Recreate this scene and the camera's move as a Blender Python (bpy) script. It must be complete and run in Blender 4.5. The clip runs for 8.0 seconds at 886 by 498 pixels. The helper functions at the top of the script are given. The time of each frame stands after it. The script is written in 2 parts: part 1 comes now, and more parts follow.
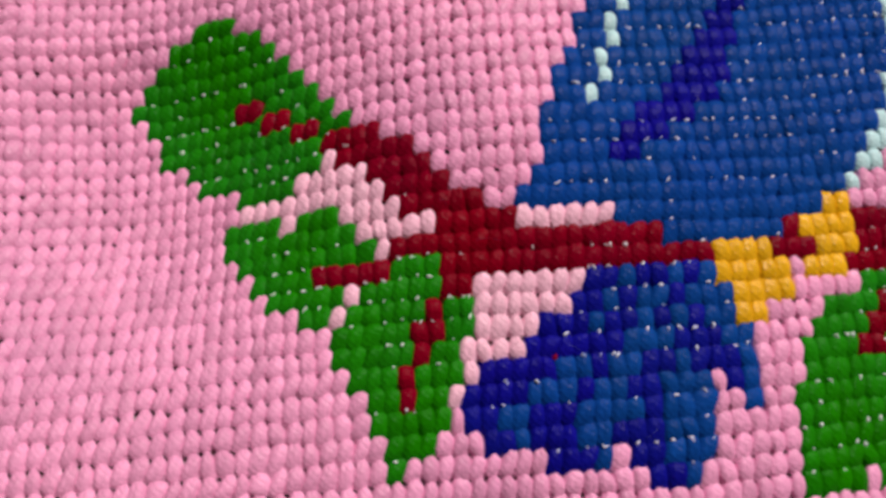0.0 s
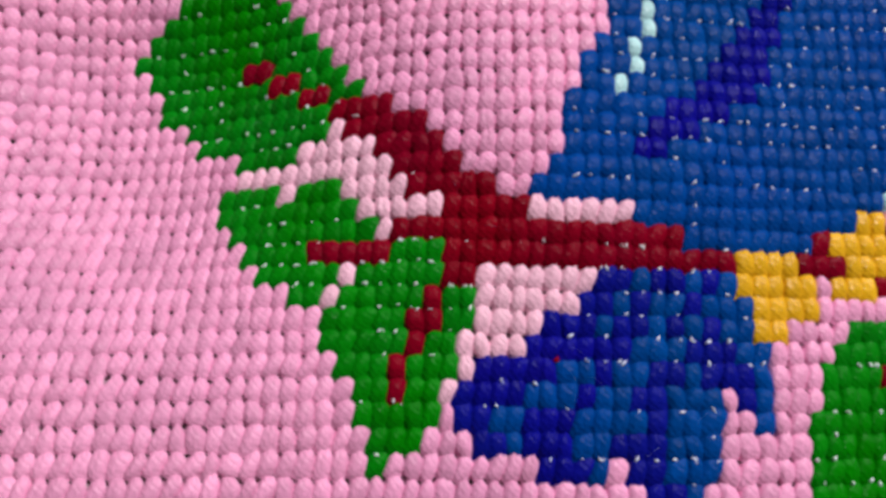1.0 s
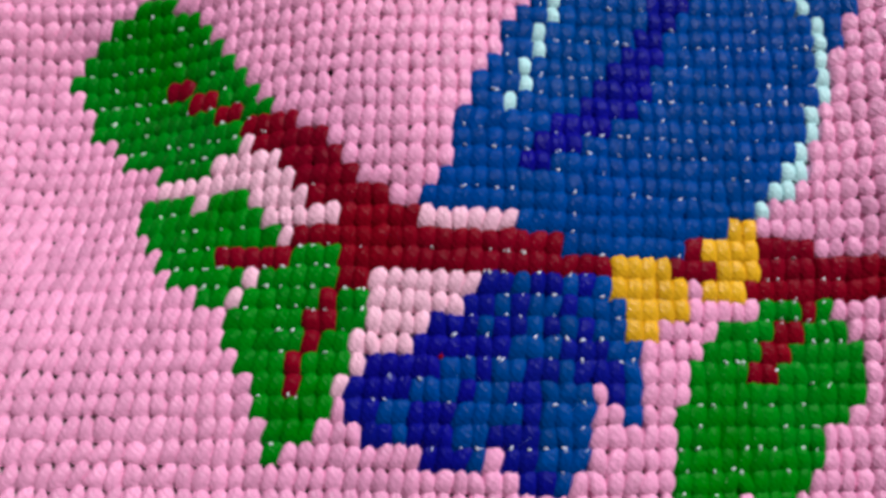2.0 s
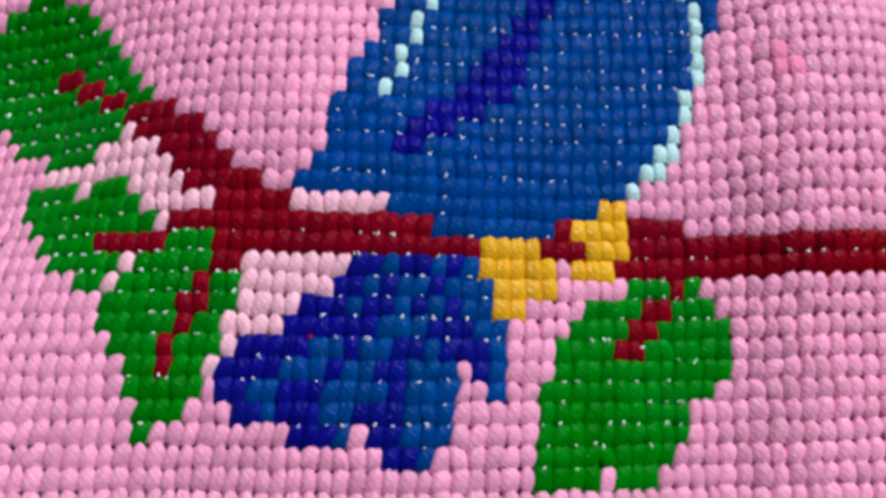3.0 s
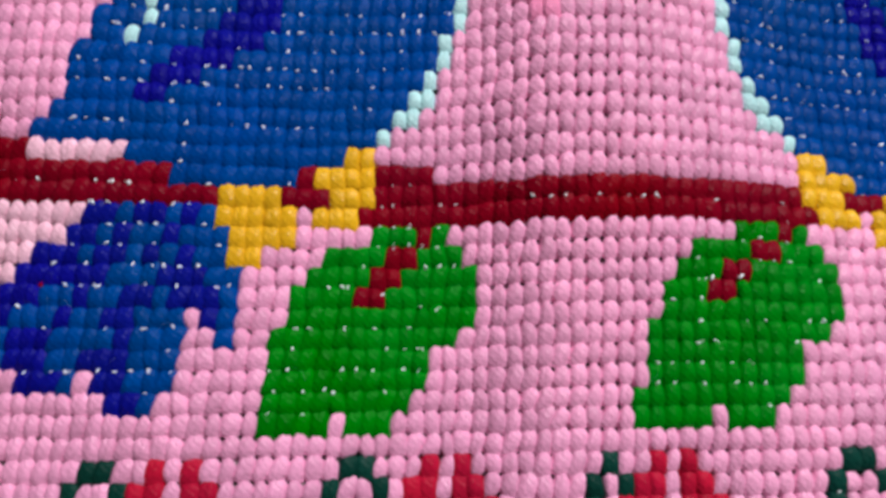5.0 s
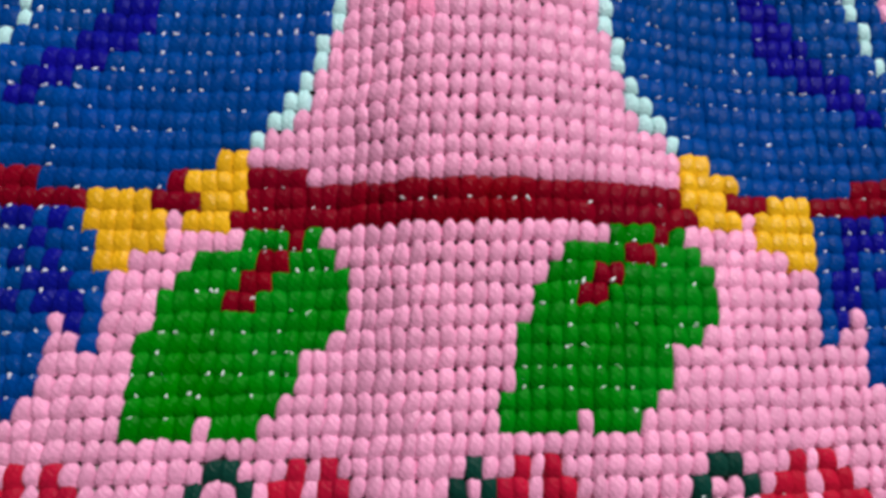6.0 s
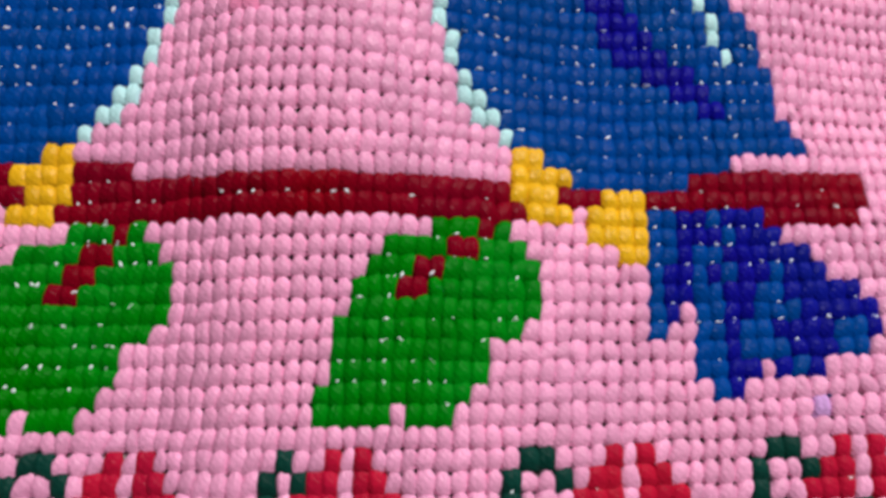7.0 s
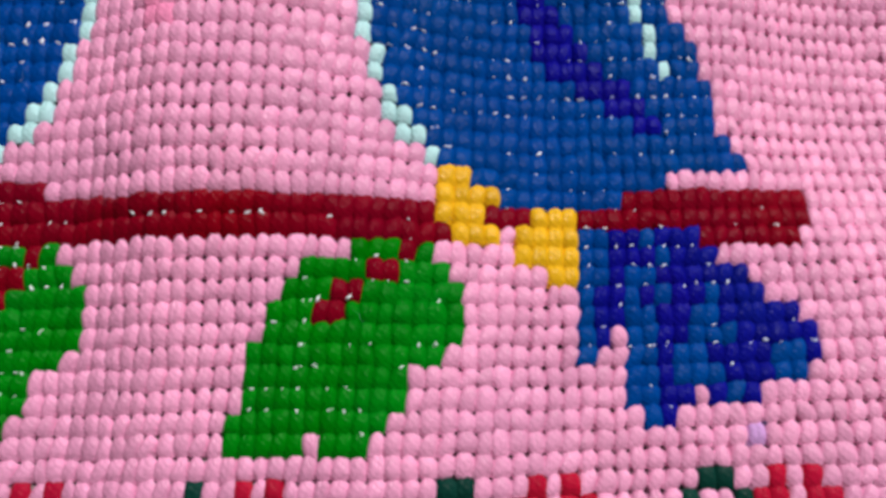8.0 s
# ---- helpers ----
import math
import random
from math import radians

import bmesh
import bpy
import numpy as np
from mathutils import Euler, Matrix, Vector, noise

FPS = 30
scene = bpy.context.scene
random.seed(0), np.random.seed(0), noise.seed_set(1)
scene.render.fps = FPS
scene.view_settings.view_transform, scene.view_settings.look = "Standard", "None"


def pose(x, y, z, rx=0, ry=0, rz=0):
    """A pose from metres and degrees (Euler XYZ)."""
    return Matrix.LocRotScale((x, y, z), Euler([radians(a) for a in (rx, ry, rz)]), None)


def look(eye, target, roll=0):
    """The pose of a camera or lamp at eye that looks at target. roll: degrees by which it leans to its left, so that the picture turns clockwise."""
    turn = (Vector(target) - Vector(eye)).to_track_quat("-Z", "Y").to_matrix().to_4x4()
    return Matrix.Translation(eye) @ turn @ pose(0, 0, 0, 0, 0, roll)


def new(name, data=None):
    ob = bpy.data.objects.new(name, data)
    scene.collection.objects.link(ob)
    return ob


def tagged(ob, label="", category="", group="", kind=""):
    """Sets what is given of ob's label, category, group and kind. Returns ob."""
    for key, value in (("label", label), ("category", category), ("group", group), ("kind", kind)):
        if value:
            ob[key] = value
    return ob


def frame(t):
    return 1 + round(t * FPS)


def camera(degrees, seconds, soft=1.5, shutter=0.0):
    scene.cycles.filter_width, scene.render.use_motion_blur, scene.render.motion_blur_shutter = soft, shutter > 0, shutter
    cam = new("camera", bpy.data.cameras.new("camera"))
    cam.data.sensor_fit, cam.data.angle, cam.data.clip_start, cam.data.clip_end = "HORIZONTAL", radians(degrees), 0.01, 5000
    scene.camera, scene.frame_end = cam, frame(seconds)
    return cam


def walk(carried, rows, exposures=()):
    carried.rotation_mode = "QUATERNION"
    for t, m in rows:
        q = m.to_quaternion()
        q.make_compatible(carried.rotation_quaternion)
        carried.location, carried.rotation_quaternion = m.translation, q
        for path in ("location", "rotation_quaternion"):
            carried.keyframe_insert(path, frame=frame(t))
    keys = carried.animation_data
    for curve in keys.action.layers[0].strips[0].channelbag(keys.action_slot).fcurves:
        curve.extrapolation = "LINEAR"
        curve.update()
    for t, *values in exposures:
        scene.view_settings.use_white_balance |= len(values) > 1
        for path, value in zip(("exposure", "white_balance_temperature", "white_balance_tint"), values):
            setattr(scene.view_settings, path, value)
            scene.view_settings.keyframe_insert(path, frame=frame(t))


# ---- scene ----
# A wool cross-stitch tapestry lies on a floor; the camera is slid over it.
# x runs along the rows of stitches, y up the picture, z off the floor.
cam = camera(68, 8.0, soft=3.7)
PATH = [
    (0, (-0.12916, -0.03910, 0.17803), (-0.11603, 0.00905, -0.01769), 10.49),
    (0.2, (-0.12791, -0.03905, 0.16842), (-0.11544, 0.00994, -0.02343), 10.16),
    (0.5, (-0.12865, -0.04490, 0.16202), (-0.11653, 0.00245, -0.03252), 12.75),
    (1, (-0.12784, -0.03957, 0.16665), (-0.11696, 0.00759, -0.02851), 13.59),
    (1.2, (-0.12513, -0.03850, 0.16877), (-0.11418, 0.00990, -0.02607), 13.70),
    (2.3, (-0.08639, -0.04440, 0.18339), (-0.07760, 0.00485, -0.01175), 10.56),
    (2.5, (-0.07890, -0.04459, 0.18332), (-0.07024, 0.00364, -0.00995), 10.50),
    (3, (-0.06263, -0.04836, 0.18602), (-0.05290, -0.00015, -0.00725), 11.45),
    (3.5, (-0.05067, -0.05437, 0.18459), (-0.04167, -0.00692, -0.00835), 10.63),
    (4, (-0.03245, -0.05391, 0.18449), (-0.02385, -0.00907, -0.00989), 10.60),
    (4.5, (-0.00966, -0.05451, 0.18292), (-0.00200, -0.01303, -0.01281), 10.06),
    (4.7, (0.00140, -0.05708, 0.18532), (0.00839, -0.01456, -0.01336), 9.09),
    (6, (0.05312, -0.05390, 0.18544), (0.05771, -0.01454, -0.00988), 6.39),
    (6.5, (0.08077, -0.05342, 0.18714), (0.08456, -0.01479, -0.00804), 5.40),
    (7, (0.10580, -0.05432, 0.18528), (0.10796, -0.01646, -0.01081), 3.00),
    (7.5, (0.12682, -0.05974, 0.17757), (0.12738, -0.02143, -0.01927), 0.77),
    (8, (0.12962, -0.04754, 0.18005), (0.12988, -0.00917, -0.01680), -0.01),
]
walk(cam, [(t, look(eye, target, roll)) for t, eye, target, roll in PATH], [(0, -0.08, 7100, 22), (0.5, 0.0, 6800, 18), (1.0, 0.0, 6450, 14), (2.5, 0.0, 6200, 11), (4.5, -0.02, 6250, 10), (6, -0.06, 6500, 10), (8, -0.1, 6500, 10)])

# ---- light ----
world = bpy.data.worlds.new("room_air")
world.use_nodes = True
world.node_tree.nodes["Background"].inputs["Color"].default_value = (0.9, 0.95, 1.0, 1)
world.node_tree.nodes["Background"].inputs["Strength"].default_value = 0.02
scene.world = world

LAMP_AT = (1.0, 1.5, 2.36)
lamp_data = bpy.data.lights.new("lamp_light", "AREA")
lamp_data.shape, lamp_data.size = "DISK", 0.30
lamp_data.energy = 139
lamp_data.color = (1.0, 0.955, 0.93)
lamp_light = new("lamp_light", lamp_data)
lamp_light.matrix_world = look(LAMP_AT, (LAMP_AT[0], LAMP_AT[1], 0))


# ---- materials ----
def nodes_of(name):
    m = bpy.data.materials.new(name)
    m.use_nodes = True
    n, l = m.node_tree.nodes, m.node_tree.links
    return m, n, l, n["Principled BSDF"]


def yarn(name, colour, spread=0.10, hue=0.008, rough=0.27, gloss=0.045):
    """Spun acrylic yarn: twisted plies, fine fibres, each stitch a little lighter or darker."""
    m, n, l, p = nodes_of(name)
    uv = n.new("ShaderNodeUVMap")
    uv.uv_map = "strand"
    geo = n.new("ShaderNodeNewGeometry")
    info = n.new("ShaderNodeObjectInfo")
    add = n.new("ShaderNodeMath")
    add.operation = "ADD"
    l.new(geo.outputs["Random Per Island"], add.inputs[0])
    l.new(info.outputs["Random"], add.inputs[1])
    fr = n.new("ShaderNodeMath")
    fr.operation = "FRACT"
    l.new(add.outputs[0], fr.inputs[0])
    # plies twisted round the strand
    twist = n.new("ShaderNodeTexWave")
    twist.wave_type, twist.bands_direction = "BANDS", "DIAGONAL"
    twist.inputs["Scale"].default_value = 0.8
    twist.inputs["Distortion"].default_value = 7.0
    twist.inputs["Detail"].default_value = 2.0
    twist.inputs["Detail Scale"].default_value = 1.4
    l.new(uv.outputs["UV"], twist.inputs["Vector"])
    l.new(fr.outputs[0], twist.inputs["Phase Offset"])
    # fibres drawn along the strand
    stretch = n.new("ShaderNodeMapping")
    stretch.inputs["Scale"].default_value = (4.5, 1.1, 1.0)
    stretch.inputs["Rotation"].default_value = (0, 0, 0.2)
    l.new(uv.outputs["UV"], stretch.inputs["Vector"])
    fibre = n.new("ShaderNodeTexNoise")
    fibre.noise_dimensions = "4D"
    fibre.inputs["Scale"].default_value = 1.6
    fibre.inputs["Detail"].default_value = 4.0
    l.new(stretch.outputs["Vector"], fibre.inputs["Vector"])
    w = n.new("ShaderNodeMath")
    w.operation = "MULTIPLY"
    w.inputs[1].default_value = 37.0
    l.new(fr.outputs[0], w.inputs[0])
    l.new(w.outputs[0], fibre.inputs["W"])
    # slow change of dye and wear over the cloth
    wear = n.new("ShaderNodeTexNoise")
    wear.inputs["Scale"].default_value = 22.0
    wear.inputs["Detail"].default_value = 3.0
    l.new(geo.outputs["Position"], wear.inputs["Vector"])
    value = n.new("ShaderNodeMath")
    value.operation = "MULTIPLY_ADD"
    value.inputs[1].default_value = spread * 2
    value.inputs[2].default_value = 1.0 - spread * 1.35
    l.new(fr.outputs[0], value.inputs[0])
    value2 = n.new("ShaderNodeMath")
    value2.operation = "MULTIPLY_ADD"
    value2.inputs[1].default_value = 0.40
    l.new(fibre.outputs["Fac"], value2.inputs[0])
    l.new(value.outputs[0], value2.inputs[2])
    value3 = n.new("ShaderNodeMath")
    value3.operation = "MULTIPLY_ADD"
    value3.inputs[1].default_value = 0.30
    l.new(wear.outputs["Fac"], value3.inputs[0])
    l.new(value2.outputs[0], value3.inputs[2])
    off = n.new("ShaderNodeMath")
    off.operation = "SUBTRACT"
    off.inputs[1].default_value = 0.36
    l.new(value3.outputs[0], off.inputs[0])
    shade = n.new("ShaderNodeHueSaturation")
    shade.inputs["Color"].default_value = (*colour, 1)
    huev = n.new("ShaderNodeMath")
    huev.operation = "MULTIPLY_ADD"
    huev.inputs[1].default_value = hue * 2
    huev.inputs[2].default_value = 0.5 - hue
    l.new(wear.outputs["Fac"], huev.inputs[0])
    l.new(huev.outputs[0], shade.inputs["Hue"])
    l.new(off.outputs[0], shade.inputs["Value"])
    l.new(shade.outputs["Color"], p.inputs["Base Color"])
    mix = n.new("ShaderNodeMath")
    mix.operation = "MULTIPLY_ADD"
    mix.inputs[1].default_value = 2.2
    l.new(fibre.outputs["Fac"], mix.inputs[0])
    l.new(twist.outputs["Fac"], mix.inputs[2])
    bump = n.new("ShaderNodeBump")
    bump.inputs["Strength"].default_value = 0.35
    bump.inputs["Distance"].default_value = 0.00036
    l.new(mix.outputs[0], bump.inputs["Height"])
    l.new(bump.outputs["Normal"], p.inputs["Normal"])
    p.inputs["Roughness"].default_value = rough
    p.inputs["Specular IOR Level"].default_value = gloss
    return m


def plain(name, colour, rough, grain, depth, scale2=3.0):
    m, n, l, p = nodes_of(name)
    geo = n.new("ShaderNodeNewGeometry")
    fine = n.new("ShaderNodeTexNoise")
    fine.inputs["Scale"].default_value = grain
    fine.inputs["Detail"].default_value = 5.0
    broad = n.new("ShaderNodeTexNoise")
    broad.inputs["Scale"].default_value = scale2
    l.new(geo.outputs["Position"], fine.inputs["Vector"])
    l.new(geo.outputs["Position"], broad.inputs["Vector"])
    v = n.new("ShaderNodeMath")
    v.operation = "ADD"
    l.new(fine.outputs["Fac"], v.inputs[0])
    l.new(broad.outputs["Fac"], v.inputs[1])
    ramp = n.new("ShaderNodeMapRange")
    ramp.inputs["From Min"].default_value, ramp.inputs["From Max"].default_value = 0.5, 1.5
    ramp.inputs["To Min"].default_value, ramp.inputs["To Max"].default_value = 0.8, 1.15
    l.new(v.outputs[0], ramp.inputs["Value"])
    hs = n.new("ShaderNodeHueSaturation")
    hs.inputs["Color"].default_value = (*colour, 1)
    l.new(ramp.outputs["Result"], hs.inputs["Value"])
    l.new(hs.outputs["Color"], p.inputs["Base Color"])
    bump = n.new("ShaderNodeBump")
    bump.inputs["Strength"].default_value = 0.4
    bump.inputs["Distance"].default_value = depth
    l.new(fine.outputs["Fac"], bump.inputs["Height"])
    l.new(bump.outputs["Normal"], p.inputs["Normal"])
    p.inputs["Roughness"].default_value = rough
    return m


PINK = yarn("pink_yarn", (0.82, 0.345, 0.56), spread=0.12, gloss=0.22)
PALE = yarn("pale_pink_yarn", (0.88, 0.50, 0.64), spread=0.08, gloss=0.22)
HOT = yarn("hot_pink_yarn", (0.80, 0.25, 0.45))
BLUE = yarn("blue_yarn", (0.0, 0.051, 0.265), spread=0.13)
NAVY = yarn("navy_yarn", (0.004, 0.005, 0.23), spread=0.13)
GREEN = yarn("green_yarn", (0.0, 0.188, 0.003), spread=0.13)
WINE = yarn("wine_red_yarn", (0.19, 0.0006, 0.011), spread=0.13)
CRIMSON = yarn("crimson_yarn", (0.42, 0.007, 0.035), spread=0.12)
GOLD = yarn("golden_yellow_yarn", (0.75, 0.41, 0.010), spread=0.10, gloss=0.22)
MINT = yarn("mint_yarn", (0.44, 0.73, 0.75), spread=0.08, gloss=0.22)
BOTTLE = yarn("bottle_green_yarn", (0.004, 0.040, 0.030), spread=0.13)
LILAC = yarn("lilac_yarn", (0.55, 0.30, 0.62), spread=0.08)
# white cotton, its colour darkened to put shade into the gaps between stitches
CANVAS = plain("shade_toned_canvas", (0.30, 0.26, 0.25), 0.9, 1800, 0.0002, 40)
# white of the bare thread, also used for sparkle on the yarn
THREAD_GLINT = plain("white_thread_and_glint", (0.84, 0.92, 0.97), 0.5, 2500, 0.0001, 60)
INK = plain("print_ink", (0.05, 0.05, 0.16), 0.8, 1500, 0.0001, 60)
FUZZ = plain("pale_fibre", (0.35, 0.45, 0.6), 0.5, 900, 0.0001, 30)
FLOOR = plain("dark_floor", (0.055, 0.035, 0.035), 0.6, 120, 0.0005)
# grey of the added walls and ceiling, kept low for deeper shadows
PLASTER = plain("fill_plaster", (0.33, 0.32, 0.315), 0.9, 60, 0.001)
LAMP_METAL = plain("white_enamel", (0.8, 0.8, 0.78), 0.4, 80, 0.0002)

# ---- room: unseen walls and ceiling, added to bounce the lamp's light ----
def mesh_object(name, bm, material, parent=None, label=""):
    me = bpy.data.meshes.new(name)
    bm.to_mesh(me)
    bm.free()
    me.materials.append(material)
    ob = new(name, me)
    if parent:
        ob.parent = parent
    return tagged(ob, label) if label else ob


def box(lo, hi):
    bm = bmesh.new()
    bmesh.ops.create_cube(bm, size=1)
    for v in bm.verts:
        v.co = [a + (c + 0.5) * (b - a) for a, b, c in zip(lo, hi, v.co)]
    return bm


GROUND = -0.025
tagged(mesh_object("floor", box((-3, -3, GROUND - 0.1), (3, 3, GROUND)), FLOOR), "dark floor under the tapestry", "floor", kind="structure")
tagged(mesh_object("ceiling", box((-3, -3, 2.4), (3, 3, 2.5)), PLASTER), "unseen ceiling, added; its grey sets the fill light", "ceiling", kind="structure")
for side, lo, hi in (("north", (-3, 3, GROUND), (3, 3.1, 2.4)), ("south", (-3, -3.1, GROUND), (3, -3, 2.4)), ("east", (3, -3, GROUND), (3.1, 3, 2.4)), ("west", (-3.1, -3, GROUND), (-3, 3, 2.4))):
    tagged(mesh_object("wall_" + side, box(lo, hi), PLASTER), "unseen wall, added; its grey sets the fill light", "wall", kind="structure")
bm = bmesh.new()
bmesh.ops.create_cone(bm, cap_ends=True, segments=40, radius1=0.17, radius2=0.15, depth=0.03, matrix=Matrix.Translation((LAMP_AT[0], LAMP_AT[1], 2.385)))
tagged(mesh_object("ceiling_lamp", bm, LAMP_METAL), "round white lamp fixed to the ceiling", "lamp")

# ---- how the cloth lies ----
PX, PY = 0.0044, 0.0058  # one stitch across and up
DRAPE_X = (-0.00011, 0.00423, -0.00017, -0.00007, 0.00230, 0.00218, -0.00044, 0.00120, -0.00551, -0.00232, 0.00004, 0.00032, 0.00035, 0.00015, 0.00034, -0.00019, -0.00017, 0.00005, 0.00086, 0.00070, -0.00032, -0.00033, -0.00179, -0.00046, 0.00118, 0.00019, 0.00085, 0.00108, 0.00105, 0.00060, 0.00077, 0.00046, -0.00055, -0.00054, 0.00045, -0.00025, -0.00023, -0.00022, -0.00201, -0.00129, -0.00047, 0.00043, -0.00002, 0.00031, 0.00045, -0.00025, 0.00035, 0.00006, -0.00083, -0.00052, -0.00017, -0.00028, -0.00020, -0.00046, 0.00009, -0.00046)
DRAPE_Y = (-0.00112, 0.00161, 0.00080, -0.00016, -0.00107, -0.00046, 0.00090, -0.00050, -0.00291, 0.00065, 0.00013, 0.00005, -0.00007, 0.00007, 0.00041, 0.00036, -0.00000, -0.00033, -0.00007, 0.00067, 0.00024, -0.00029, -0.00023, -0.00071, -0.00019, 0.00047, 0.00024, -0.00067, -0.00155, -0.00082, -0.00020, -0.00026, 0.00000, 0.00033, 0.00083, 0.00088, 0.00078, 0.00059, 0.00043, 0.00034, 0.00007, -0.00009, 0.00017, -0.00042, -0.00138, -0.00038, 0.00067, 0.00004, -0.00009, 0.00045, 0.00017, 0.00064, 0.00059, -0.00004, -0.00013, -0.00000)
LIFT = (0.00547, -0.01963, 0.00306, -0.01181, -0.00518, 0.01214, 0.00158, -0.00283, 0.00305, 0.00632, -0.00533, -0.00703, -0.00504, 0.01566, 0.00866, -0.00708, -0.00532, -0.00560, -0.00358, 0.00453, 0.00387, -0.02123)
POWERS = [(i, j) for i in range(4) for j in range(4) if i + j <= 3]
SWELLS = [(p, q) for p in range(-50, 61, 11) for q in (-12, -4, 4, 12)]
FOLDS = [(p, q) for p in range(-50, 61, 11) for q in (-10, 8)]


def drape(u, v):
    """Where stitch position (u, v) lies: a stretched, slightly skewed cloth with low folds."""
    u, v = np.asarray(u, float), np.asarray(v, float)
    cu, cv = np.clip(u, -56, 61), np.clip(v, -16, 15)
    terms = [(cu / 50) ** i * (cv / 14) ** j for i, j in POWERS] + [np.exp(-((cu - p) / 9) ** 2 - ((cv - q) / 6) ** 2) for p, q in SWELLS]
    hump = np.exp(-((cu - 15.5) / 4.5) ** 2)
    terms += [hump, hump * cv / 14]
    x = PX * u + sum(c * q for c, q in zip(DRAPE_X, terms))
    y = PY * v + sum(c * q for c, q in zip(DRAPE_Y, terms))
    z = sum(c * np.exp(-((cu - p) / 13) ** 2 - ((cv - q) / 12) ** 2) for c, (p, q) in zip(LIFT, FOLDS))
    rise = np.clip((cu - 5.5) / 6.5, 0, 1)
    z = z + 0.0049 * rise * rise * (3 - 2 * rise) * np.exp(-np.clip((cu - 12) / 8, 0, None) ** 2)  # the ridge between the birds, steep on one flank
    z = z + 0.0003 * np.sin(u * 0.31 + v * 0.12) + 0.0003 * np.sin(v * 0.55 + u * 0.05)
    return np.stack([x, y, z], -1)


# ---- the chart: every stitch's motif and yarn ----
chart = {}


def work(motif, rows):
    """rows: 'row:from,to from,to; row:...' in stitches; row 0 is the upper row of the branch."""
    for line in rows.split(";"):
        row, runs = line.split(":")
        for pair in runs.split():
            first, last = pair.split(",")
            for c in range(int(first), int(last)):
                chart[c, int(row)] = motif


BIRD = "1:-13,-5;2:-16,-2;3:-22,0;4:-21,1;5:-20,2;6:-20,3;7:-20,4;8:-19,4;9:-19,5;10:-18,5;11:-17,5;12:-17,7;13:-16,7;14:-15,8;15:-14,9;16:-13,10;17:-12,10;18:-11,11;19:-10,11;20:-9,12;21:-8,12"
STROKE = "5:-16,-14;6:-15,-12;7:-14,-10;8:-12,-8;9:-11,-7;10:-10,-7;11:-9,-6;12:-8,-6;13:-7,-5;14:-7,-4;15:-6,-4;16:-6,-3;17:-5,-3;18:-4,-2"
MARKS = "8:-17,-16;9:-16,-15;10:-16,-15;11:-15,-14;12:-15,-14;13:-14,-13;14:-14,-13"
EDGE = "3:0,1;4:1,3;5:2,4;6:3,4;7:4,5;8:4,5;9:5,6;10:5,6;11:5,6;12:5,6;13:5,6;14:4,5;15:4,5"
FOOT_IN = "2:-2,0;1:-4,0;0:-3,0;-1:-4,-1"
FOOT_OUT = "0:-10,-6;-1:-10,-5;-2:-9,-5;-3:-9,-7"


def mirrored(rows, axis):
    out = []
    for line in rows.split(";"):
        row, runs = line.split(":")
        out.append(row + ":" + " ".join("%d,%d" % (axis - int(b), axis - int(a)) for a, b in (r.split(",") for r in runs.split())))
    return ";".join(out)


# branch, from the forked twigs to its cut end
work("branch", "7:-34,-30;6:-33,-28;5:-31,-27;4:-30,-26;3:-29,-24;2:-27,-22;1:-30,-13 -5,-4 0,4 33,34 41,54;0:-27,-10 -6,-3 0,29 32,35 38,54;-1:-27,-25 -1,30 46,53")
# leaves in the fork
work("leaf.0", "15:-43,-40;14:-45,-38;13:-46,-37;12:-47,-36;11:-48,-35;10:-47,-34;9:-46,-33;8:-46,-32;7:-44,-34;6:-43,-34;5:-40,-36")
work("vein.0", "10:-40,-38;9:-38,-36;8:-36,-34")
work("leaf.1", "3:-41,-37 -36,-33;2:-41,-32;1:-40,-31;0:-39,-35;-1:-38,-33;-2:-36,-34")
work("vein.1", "0:-35,-30")
work("leaf.2", "0:-30,-27;-1:-32,-27;-2:-33,-25;-3:-34,-25;-4:-34,-26;-5:-33,-26;-6:-32,-27;-7:-32,-27;-8:-31,-28;-9:-31,-30")
work("vein.2", "-2:-28,-27;-3:-29,-27;-4:-29,-28;-5:-30,-29;-6:-30,-29")
work("leaf.3", "-2:0,5;-3:-3,6;-4:-4,7;-5:-5,7;-6:-5,7;-7:-6,6;-8:-6,4;-9:-6,4;-10:-6,3;-11:-6,-2 -1,2")
work("vein.3", "-2:3,4;-3:1,3;-4:0,2;-5:-1,1")
work("leaf.4", "-2:24,29;-3:21,30;-4:20,31;-5:19,31;-6:19,31;-7:18,30;-8:18,28;-9:18,28;-10:17,27;-11:17,22 23,26")
work("vein.4", "-2:27,28;-3:25,27;-4:23,25;-5:22,24")
# the two birds face each other
work("body.0", BIRD)
work("stroke.0", STROKE)
work("mark.0", MARKS)
work("edge.0", EDGE)
work("foot.0", FOOT_IN)
work("foot.1", FOOT_OUT)
work("tail.0", "-1:-18,-10;-2:-19,-9;-3:-21,-9;-4:-22,-8;-5:-25,-8;-6:-26,-11 -10,-8;-7:-26,-11 -9,-8;-8:-25,-11;-9:-21,-17 -16,-11;-10:-15,-12")
work("streak.0", "-1:-16,-15 -13,-12 -11,-10;-2:-17,-16 -15,-13 -12,-9;-3:-18,-17 -15,-14 -13,-12 -11,-9;-4:-16,-13 -10,-8;-5:-20,-18 -17,-15 -13,-12 -9,-8;-6:-22,-19 -18,-16 -14,-11 -9,-8;-7:-24,-22 -19,-15 -14,-11 -9,-8;-8:-23,-22 -19,-17 -14,-11;-9:-18,-17 -14,-11;-10:-13,-12")
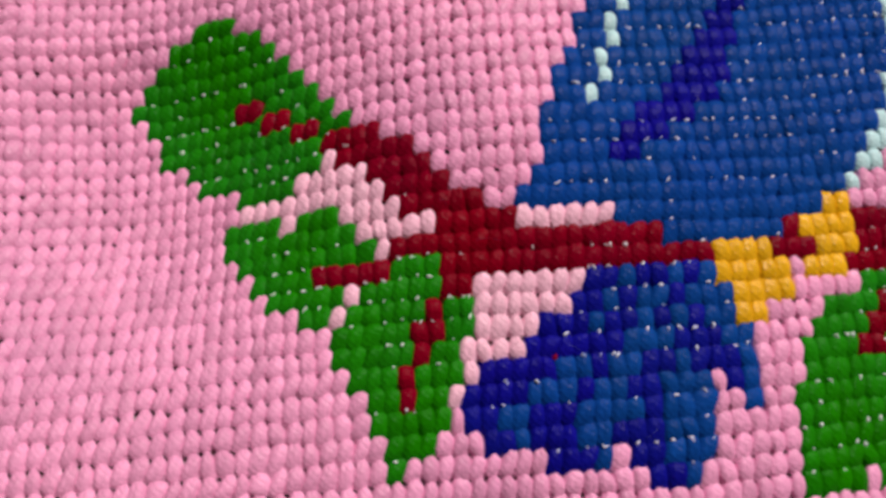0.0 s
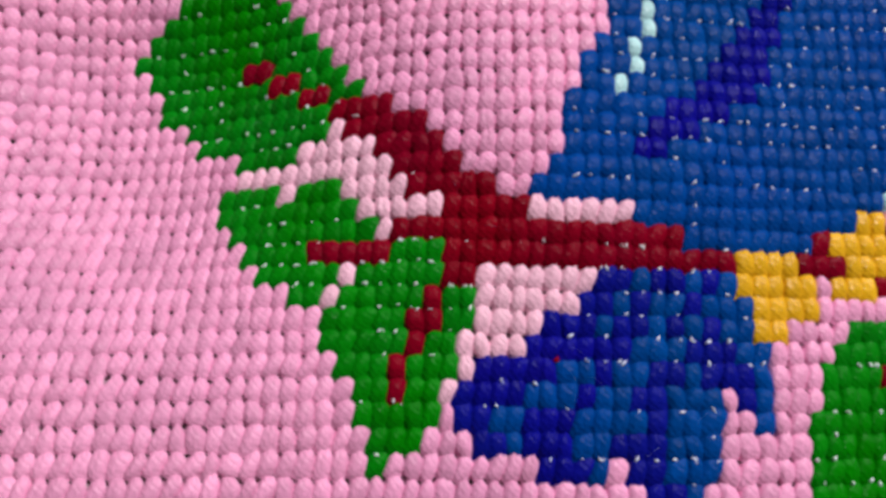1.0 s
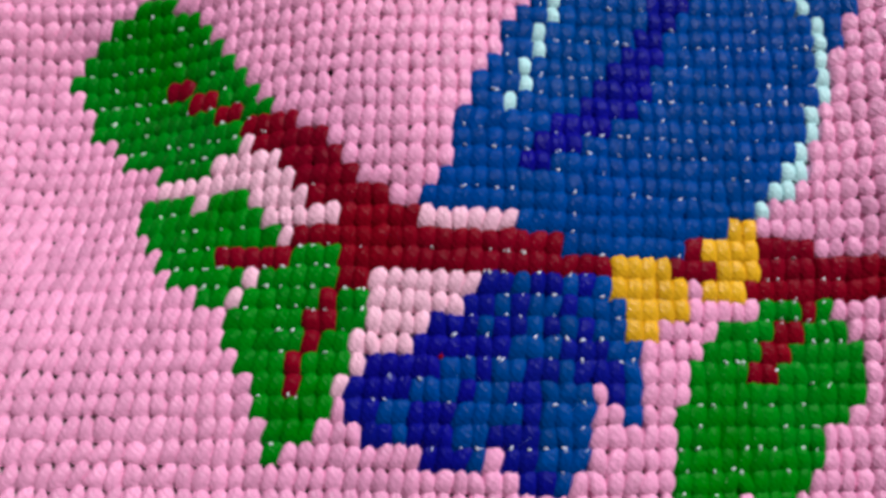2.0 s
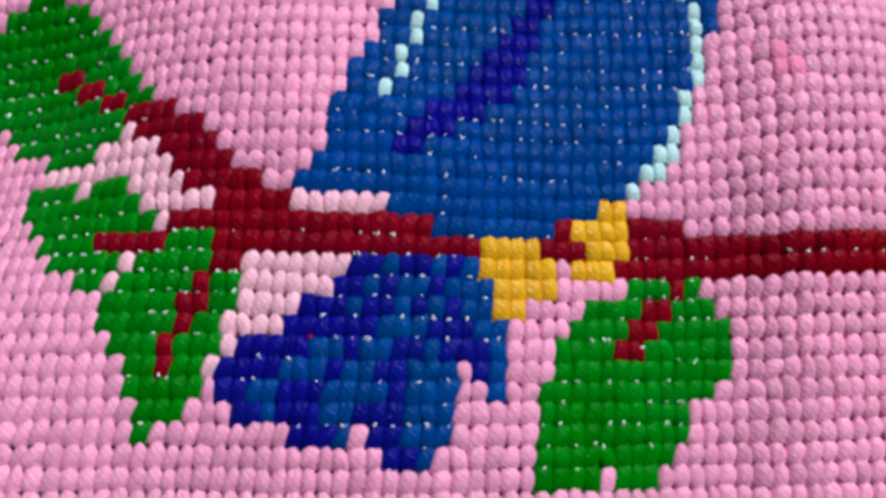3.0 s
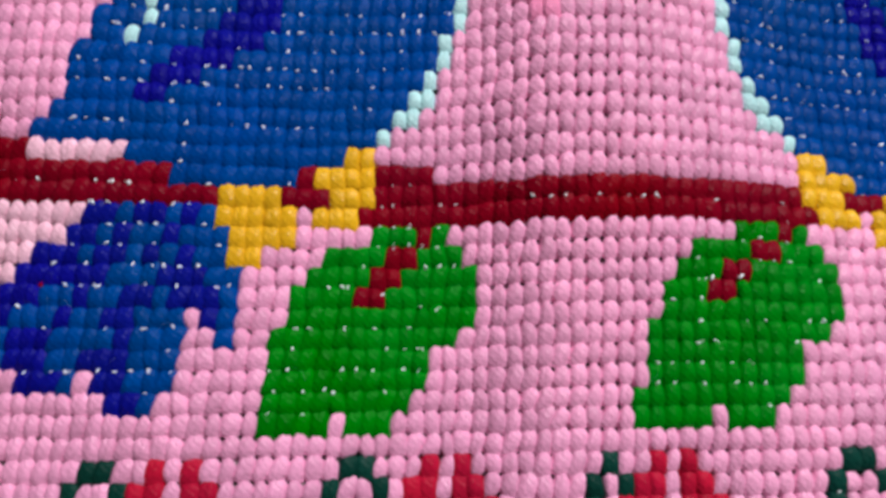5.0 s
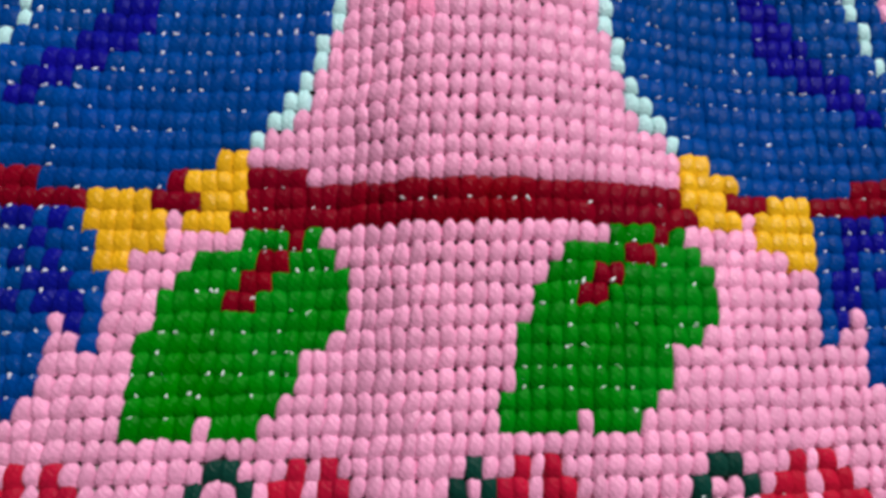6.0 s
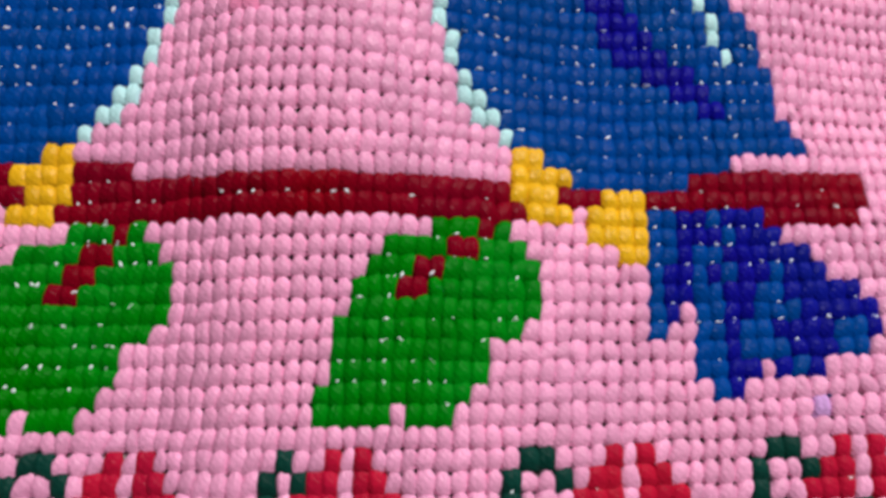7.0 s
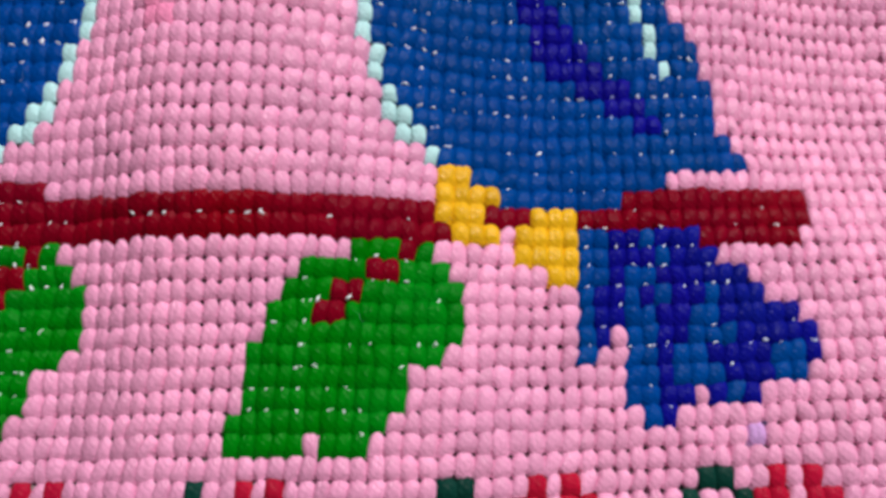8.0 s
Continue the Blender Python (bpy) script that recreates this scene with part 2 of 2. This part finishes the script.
work("body.1", mirrored(BIRD, 28))
work("body.1", "1:34,41;2:31,44;3:29,50")
work("stroke.1", mirrored(STROKE, 28))
work("mark.1", mirrored(MARKS, 28))
work("edge.1", mirrored(EDGE, 29))
work("edge.1", "4:26,28;5:25,27")
work("foot.2", "2:29,31;1:29,33;0:29,32;-1:30,33")
work("foot.3", "0:35,38;-1:34,38;-2:34,38;-3:36,38")
work("tail.1", "-1:38,46;-2:38,47;-3:38,49;-4:38,50;-5:38,52;-6:38,40 41,53;-7:38,39 41,53;-8:41,52;-9:41,45 46,49;-10:42,44")
work("streak.1", "-1:38,40 42,43;-2:38,40 43,44;-3:38,40 41,43;-4:38,39 41,42 43,44 46,47;-5:38,39 41,43 45,47;-6:38,39 41,43 45,48;-7:38,39 41,43 44,46 50,52;-8:41,43 44,47 50,52;-9:41,43 47,48;-10:42,43")
# a row of rose buds on bent stems
for i, (stem, bud) in enumerate(((-33, -28), (-16, -12), (-1, 4), (13, 18), (30, 35), (45, 49))):
    if i == 3:
        work("stem.3", "-13:15,16;-14:14,15 16,17;-15:14,15;-16:14,15")
    else:
        work("stem.%d" % i, "-13:%d,%d;-14:%d,%d %d,%d;-15:%d,%d;-16:%d,%d" % (stem, stem + 2, stem - 1, stem, stem + 2, stem + 3, stem - 1, stem, stem, stem + 1))
    work("bud.%d" % i, "-13:%d,%d %d,%d;-14:%d,%d %d,%d;-15:%d,%d %d,%d" % (bud, bud + 1, bud + 2, bud + 3, bud - 1, bud + 1, bud + 2, bud + 4, bud - 2, bud + 1, bud + 2, bud + 5))
    work("stem.%d" % i, "-16:%d,%d;-17:%d,%d" % (bud + 1, bud + 2, bud, bud + 1))
# odd stitches in other pinks
for motif, rows in (("pale", "2:-22,-16 -32,-27;3:-33,-29 -37,-36;4:-40,-30;5:-37,-31;6:-36,-33;1:-31,-30;-1:-25,-18 -33,-32;-2:-25,-19 -34,-33;-3:-25,-21;-4:-26,-22;-5:-26,-25;-6:-27,-26"),
                    ("hot", "10:10,11;9:10,12"), ("lilac", "-11:48,49")):
    for line in rows.split(";"):
        row, runs = line.split(":")
        for pair in runs.split():
            first, last = pair.split(",")
            for c in range(int(first), int(last)):
                chart.setdefault((c, int(row)), motif)
U0, U1, V0, V1 = -68, 69, -20, 22
for c in range(U0, U1):
    for r in range(V0, V1):
        chart.setdefault((c, r), "ground")

# ---- stitches ----
NS, NT = 13, 13


def eased(n):
    s = np.linspace(-1, 1, n)
    return np.sign(s) * (1 - (1 - np.abs(s)) ** 1.35)


S, T = np.meshgrid(eased(NS), eased(NT))
S, T = S.ravel(), T.ravel()
QUADS = np.array([(j * NS + i, j * NS + i + 1, (j + 1) * NS + i + 1, (j + 1) * NS + i) for j in range(NT - 1) for i in range(NS - 1)])
rng = np.random.default_rng(5)
# the needle holes at the corners of the cells, each shifted a little
HOLES = (U1 - U0 + 2, V1 - V0 + 2)
HOLE_U, HOLE_V = rng.normal(0, 0.085, HOLES), rng.normal(0, 0.06, HOLES)
INNER = (1 - np.abs(S) ** 4) * (1 - np.abs(T) ** 4)


def puff(lean, swell, high, corners, gap=0.03):
    """One plump stitch that spills a little over its cell: offsets in stitches and the height in metres.
    corners: shifts (u, v) of the needle holes at bottom left, bottom right, top left and top right."""
    up, down = np.clip(T, 0, 1), np.clip(-T, 0, 1)
    # a kernel: widest at the waist, drawn to a blunt point at the top and tucked in at the foot
    taper = 1 - (rng.uniform(0.10, 0.30) + 0.5 * gap) * up ** 2.6 - (rng.uniform(0.0, 0.12) + 0.3 * gap) * down ** 3
    loose = 1.0 if gap > 0.05 else 0.0  # tightly packed yarn closes its gaps
    x = rng.normal(0.68 - 0.045 * loose, 0.026) * S * taper
    tip = np.where(T > 0, rng.normal(1.32, 0.07), rng.normal(1.14, 0.06))
    y = 0.5 * T * tip * (1 - np.where(T > 0, rng.uniform(0.22, 0.42), rng.uniform(0.12, 0.26) + 0.5 * gap) * (0.65 + 0.35 * loose) * (1 - 1.5 * abs(lean)) * np.abs(S) ** 2)
    crown = rng.normal(0.22, 0.10)
    along = np.where(T > crown, 1 - 0.36 * ((T - crown) / (1 - crown)) ** 2, 1 - 0.48 * ((crown - T) / (1 + crown)) ** 2)
    across = S - 1.5 * lean * T - rng.normal(0, 0.06)
    girth = np.clip(1 - np.abs(across / 1.05) ** 2.6, 0, 1) ** 0.55
    # the crease between the two legs of the cross
    fork = rng.uniform(0.0, 0.10) * np.exp(-((S - 3.0 * lean * T - rng.normal(0, 0.22)) / 0.22) ** 2) * np.clip(T + 0.5, 0, 1)
    # the plies of the yarn, twisted round one another
    ply = 0.03 * girth * np.cos(6.6 * S - (1.8 + 6 * lean) * T + rng.uniform(0, 6.28))
    h = high * (0.03 + 0.97 * girth * along * (0.86 + 0.14 * swell) - fork + ply)
    weights = ((1 - S) * (1 - T) / 4, (1 + S) * (1 - T) / 4, (1 - S) * (1 + T) / 4, (1 + S) * (1 + T) / 4)
    for w, (du, dv) in zip(weights, corners):
        x, y = x + w * du, y + w * dv
    x = x + 0.16 * lean * T + 0.014 * INNER * rng.standard_normal(S.shape)
    y = y - 0.11 + 0.012 * INNER * rng.standard_normal(S.shape)
    h = h + 0.00005 * INNER * rng.standard_normal(S.shape)
    return x, y, h


def settle(cell):
    """The lean and swell of one stitch."""
    return 0.05 + 0.13 / (1 + math.exp((cell[0] + 27) / 4)) + rng.normal(0, 0.075), rng.normal(1.0, 0.25)


def corners_of(cell):
    i, j = cell[0] - U0, cell[1] - V0
    return [(HOLE_U[p, q], HOLE_V[p, q]) for p, q in ((i, j), (i + 1, j), (i, j + 1), (i + 1, j + 1))]


HIGH = 0.0029


def stitches(name, cells, material, parent, label="", kind=""):
    """Stitches in one mesh: a single one, or all those of a large motif."""
    pts, uvs = [], []
    for cell in cells:
        lean, swell = settle(cell)
        # pink yarn pulled tight in places leaves the needle holes open
        tight = 0.5 + 0.5 * math.sin(cell[0] * 0.23 + 1.9 * math.sin(cell[1] * 0.41)) * math.cos(cell[1] * 0.5 + cell[0] * 0.07)
        x, y, h = puff(lean, swell, HIGH, corners_of(cell), 0.10 + 0.32 * tight if material in (PINK, PALE) else 0.03)
        base = drape(cell[0] + 0.5 + x, cell[1] + y)
        base[:, 2] += h
        pts.append(base)
    n = len(cells)
    pts = np.concatenate(pts)
    origin = drape(cells[0][0] + 0.5, cells[0][1]) if n == 1 else np.zeros(3)
    pts = pts - origin
    faces = (QUADS[None] + (np.arange(n) * NS * NT)[:, None, None]).reshape(-1, 4)
    me = bpy.data.meshes.new(name)
    me.vertices.add(len(pts))
    me.vertices.foreach_set("co", pts.astype(np.float32).ravel())
    me.loops.add(faces.size)
    me.loops.foreach_set("vertex_index", faces.astype(np.int32).ravel())
    me.polygons.add(len(faces))
    me.polygons.foreach_set("loop_start", np.arange(0, faces.size, 4, dtype=np.int32))
    me.polygons.foreach_set("use_smooth", np.ones(len(faces), bool))
    layer = me.uv_layers.new(name="strand")
    st = np.stack([np.tile(S, n), np.tile(T * 1.3, n)], -1)[faces.ravel()]
    layer.data.foreach_set("uv", st.astype(np.float32).ravel())
    me.update(calc_edges=True)
    me.validate()
    me.materials.append(material)
    ob = new(name, me)
    ob.parent = parent
    ob.location = origin.tolist()
    return tagged(ob, label, kind=kind) if label or kind else ob


tapestry = tagged(new("tapestry"), "pink wool cross-stitch tapestry with two blue birds on a branch", "tapestry")
motifs = {}
for cell, motif in chart.items():
    motifs.setdefault(motif, []).append(cell)

# canvas: an open cotton mesh with a hole at every corner of the cells
bm_points, bm_faces = [], []
CORNERS = [(-0.5, -0.26), (-0.26, -0.5), (0.26, -0.5), (0.5, -0.26), (0.5, 0.26), (0.26, 0.5), (-0.26, 0.5), (-0.5, 0.26)]
for (c, r) in chart:
    k = len(bm_points)
    bm_points += [(c + 0.5 + a, r + b) for a, b in CORNERS]
    bm_faces.append(tuple(range(k, k + 8)))
flat = np.array(bm_points)
where = drape(flat[:, 0], flat[:, 1])
where[:, 2] -= 0.0006
me = bpy.data.meshes.new("canvas")
me.from_pydata(where.tolist(), [], bm_faces)
me.materials.append(CANVAS)
canvas = new("canvas", me)
canvas.parent = tapestry
tagged(canvas, "open-weave cotton canvas, darkened to beige for the shade in the gaps", kind="stuff")

LOOKS = {"ground": ("background", PINK, "plain pink wool background stitches"), "pale": ("pale_patch", PALE, "paler pink wool stitches"),
         "hot": ("hot_pink_patch", HOT, "hot pink wool stitches"), "lilac": ("lilac_patch", LILAC, "lilac wool stitches"),
         "branch": ("branch", WINE, "wine-red wool branch"), "leaf": ("leaf", GREEN, "bright green wool leaf"), "vein": ("leaf_vein", WINE, "wine-red leaf vein"),
         "body": ("bird_body", BLUE, "blue wool bird"), "stroke": ("wing_line", NAVY, "navy wing line"), "mark": ("wing_mark", MINT, "mint stitches on the wing"),
         "edge": ("breast_edge", MINT, "mint outline of the breast"), "foot": ("bird_foot", GOLD, "golden-yellow bird foot"),
         "tail": ("bird_tail", NAVY, "navy wool bird tail"), "streak": ("tail_streak", BLUE, "blue streaks in the tail"),
         "bud": ("rose_bud", CRIMSON, "crimson rose bud"), "stem": ("bud_stem", BOTTLE, "bottle-green bent stem")}
PIECED = ("leaf", "branch", "tail", "streak", "pale")


def worked_patch(name, cells, label):
    """The worked patch of canvas that carries a motif's stitches."""
    ends = np.array([(c + 0.5 + a, r + d) for c, r in cells for a, d in CORNERS])
    spots = drape(ends[:, 0], ends[:, 1]) - (0, 0, 0.0003)
    me = bpy.data.meshes.new(name)
    me.from_pydata(spots.tolist(), [], [tuple(range(8 * i, 8 * i + 8)) for i in range(len(cells))])
    me.materials.append(CANVAS)
    patch = tagged(new(name, me), label)
    patch.parent = tapestry
    return patch


SINGLE = ("mark", "stroke", "edge", "foot", "vein", "bud", "stem", "hot", "lilac")
for motif, cells in motifs.items():
    kind = motif.split(".")[0]
    if kind in SINGLE:
        continue
    name, material, label = LOOKS[kind]
    if kind in PIECED:
        patch = worked_patch(name, cells, label)
        for cell in cells:
            stitches("stitch", [cell], material, patch)
    else:
        stitches(name, cells, material, tapestry, label, "stuff")

# white slivers between stitches of dark yarn: canvas thread, and glints modelled in white
DARK = ("body", "stroke", "leaf", "branch", "tail", "streak", "vein", "stem", "bud")
SHOWN = {"body": 0.52, "stroke": 0.22, "leaf": 0.46, "branch": 0.28, "tail": 0.42, "streak": 0.45, "vein": 0.15, "stem": 0.12, "bud": 0.12}
ring = [(1.25, 0.1), (0.35, 0.8), (-0.45, 0.7), (-1.0, -0.1), (-0.4, -0.8), (0.5, -0.65)]
places = [(22.3, -4.5, 1.5), (24.2, -4.4, 1.5), (-1.7, -4.5, 1.3), (0.9, -4.9, 1.3), (2.9, -3.0, 1.1), (25.6, -2.4, 1.2)]
for (c, r), motif in chart.items():
    kind = motif.split(".")[0]
    above = chart.get((c, r + 1), "ground").split(".")[0]
    if kind not in DARK or above not in DARK:
        continue
    row_luck = 0.35 + 1.3 * (0.5 + 0.5 * math.sin(r * 2.4 + 1.3 * math.sin(r * 1.7)))
    if rng.random() > SHOWN[kind] * row_luck:
        continue
    for sliver in range(1 if rng.random() < 0.6 else 2):
        places.append((c + 0.52 + rng.normal(0, 0.12), r + 0.45 + rng.normal(0, 0.05), rng.uniform(0.5, 1.15)))
verts, faces = [], []
for cu, cv, size in places:
    tilt = rng.normal(0.6, 0.8)
    long = rng.uniform(0.14, 0.21)
    k = len(verts)
    top = rng.uniform(0.0024, 0.0032)
    for level, spread in ((0.0, 1.0), (0.85, 0.8)):
        for a, d in ring:
            du, dv = a * long * size * spread, d * 0.095 * size * spread
            du, dv = du * math.cos(tilt) - dv * math.sin(tilt), (du * math.sin(tilt) + dv * math.cos(tilt)) * PX / PY
            x, y, z = drape(cu + du, cv + dv)
            verts.append((x, y, z + top * level + 0.0002))
    x, y, z = drape(cu, cv)
    verts.append((x, y, z + top + 0.0002))
    for i in range(6):
        j = (i + 1) % 6
        faces.append((k + i, k + j, k + 6 + j, k + 6 + i))
        faces.append((k + 6 + i, k + 6 + j, k + 12))
me = bpy.data.meshes.new("canvas_thread")
me.from_pydata(verts, [], faces)
me.polygons.foreach_set("use_smooth", np.ones(len(faces), bool))
me.materials.append(THREAD_GLINT)
thread_glints = new("canvas_thread", me)
thread_glints.parent = tapestry
tagged(thread_glints, "white slivers between the stitches: canvas thread and modelled glints of the yarn", kind="stuff")

# marks of the printed pattern and a stray end of wine-red yarn between the stitches
for name, label, material, spots in (
        ("print_mark", "blue-grey specks of the printed pattern on the canvas", INK, ((-24.55, -1.3, 0.16), (-23.75, -1.25, 0.13), (-22.6, -2.4, 0.09), (48.5, -10.6, 0.12), (49.1, -10.55, 0.16))),
        ("stray_yarn", "dark wine-red end of yarn between the stitches", WINE, ((-20.1, -4.52, 0.24), (-19.85, -4.5, 0.2)))):
    bm = bmesh.new()
    for cu, cv, size in spots:
        x, y, z = drape(cu, cv)
        made = bmesh.ops.create_icosphere(bm, subdivisions=2, radius=1.0, matrix=Matrix.Translation((x, y, z + 0.0015)) @ Matrix.Diagonal((size * PX, size * PY * 0.6, 0.0006, 1)))
        for v in made["verts"]:
            v.co += Vector(rng.normal(0, 0.00008, 3))
    tagged(mesh_object(name, bm, material, tapestry), label, kind="stuff")

# flyaway fibres standing off the yarn
verts, faces = [], []
palette = [k for k in chart if chart[k].split(".")[0] in ("body", "tail", "streak", "leaf", "branch")]
fibres = [(palette[rng.integers(len(palette))], rng.uniform(0.6, 1.6), rng.uniform(0, 6.28)) for _ in range(26)] + [((1, 7), 1.5, -0.6), ((-20, -5), 1.6, -0.7), ((-13, -7), 1.3, 0.9)]
for (c, r), length, turn in fibres:
    k, bend = len(verts), rng.normal(0, 0.5)
    steps = 7
    for i in range(steps):
        q = i / (steps - 1)
        angle = turn + bend * q
        u, v = c + 0.5 + length * q * math.cos(angle), r + length * q * math.sin(angle) * PX / PY
        x, y, z = drape(u, v)
        z += 0.0034 + 0.0012 * math.sin(math.pi * q)
        wide = 0.000011
        side = (-math.sin(angle) * wide, math.cos(angle) * wide)
        verts += [(x + side[0], y + side[1], z), (x - side[0], y - side[1], z), (x, y, z + wide * 1.6)]
    for i in range(steps - 1):
        for j in range(3):
            faces.append((k + 3 * i + j, k + 3 * i + (j + 1) % 3, k + 3 * i + 3 + (j + 1) % 3, k + 3 * i + 3 + j))
me = bpy.data.meshes.new("loose_fibre")
me.from_pydata(verts, [], faces)
me.materials.append(FUZZ)
fuzz = new("loose_fibre", me)
fuzz.parent = tapestry
tagged(fuzz, "pale loose fibres on the wool", kind="stuff")

# small motifs, stitch by stitch
variants = []
for i in range(8):
    lean, swell = settle((0, 0))
    x, y, h = puff(lean, swell, HIGH * 1.02, [(rng.normal(0, 0.04), rng.normal(0, 0.03)) for _ in range(4)])
    me = bpy.data.meshes.new("stitch")
    me.from_pydata(np.stack([x * PX, y * PY, h], -1).tolist(), [], QUADS.tolist())
    me.polygons.foreach_set("use_smooth", np.ones(len(QUADS), bool))
    layer = me.uv_layers.new(name="strand")
    layer.data.foreach_set("uv", np.stack([S, T * 1.3], -1)[QUADS.ravel()].astype(np.float32).ravel())
    variants.append(me)
dyed = {}


def stitch_mesh(material):
    key = (material.name, int(rng.integers(len(variants))))
    if key not in dyed:
        dyed[key] = variants[key[1]].copy()
        dyed[key].materials.append(material)
    return dyed[key]


for motif, cells in motifs.items():
    kind = motif.split(".")[0]
    if kind not in SINGLE:
        continue
    name, material, label = LOOKS[kind]
    patch = worked_patch(name, cells, label)
    fill = 0.84 if material is MINT else 1.0  # the mint yarn is thinner
    for c, r in cells:
        p = drape(c + 0.5, r)
        ru, rv = drape(c + 1.0, r) - drape(c, r), drape(c + 0.5, r + 0.5) - drape(c + 0.5, r - 0.5)
        ob = new("stitch", stitch_mesh(material))
        ob.parent = patch
        ob.matrix_basis = Matrix.LocRotScale(p.tolist(), Euler((0, 0, math.atan2(ru[1], ru[0]) + rng.normal(0, 0.03))), (fill * float(np.linalg.norm(ru)) / PX, fill * float(np.linalg.norm(rv)) / PY, fill))
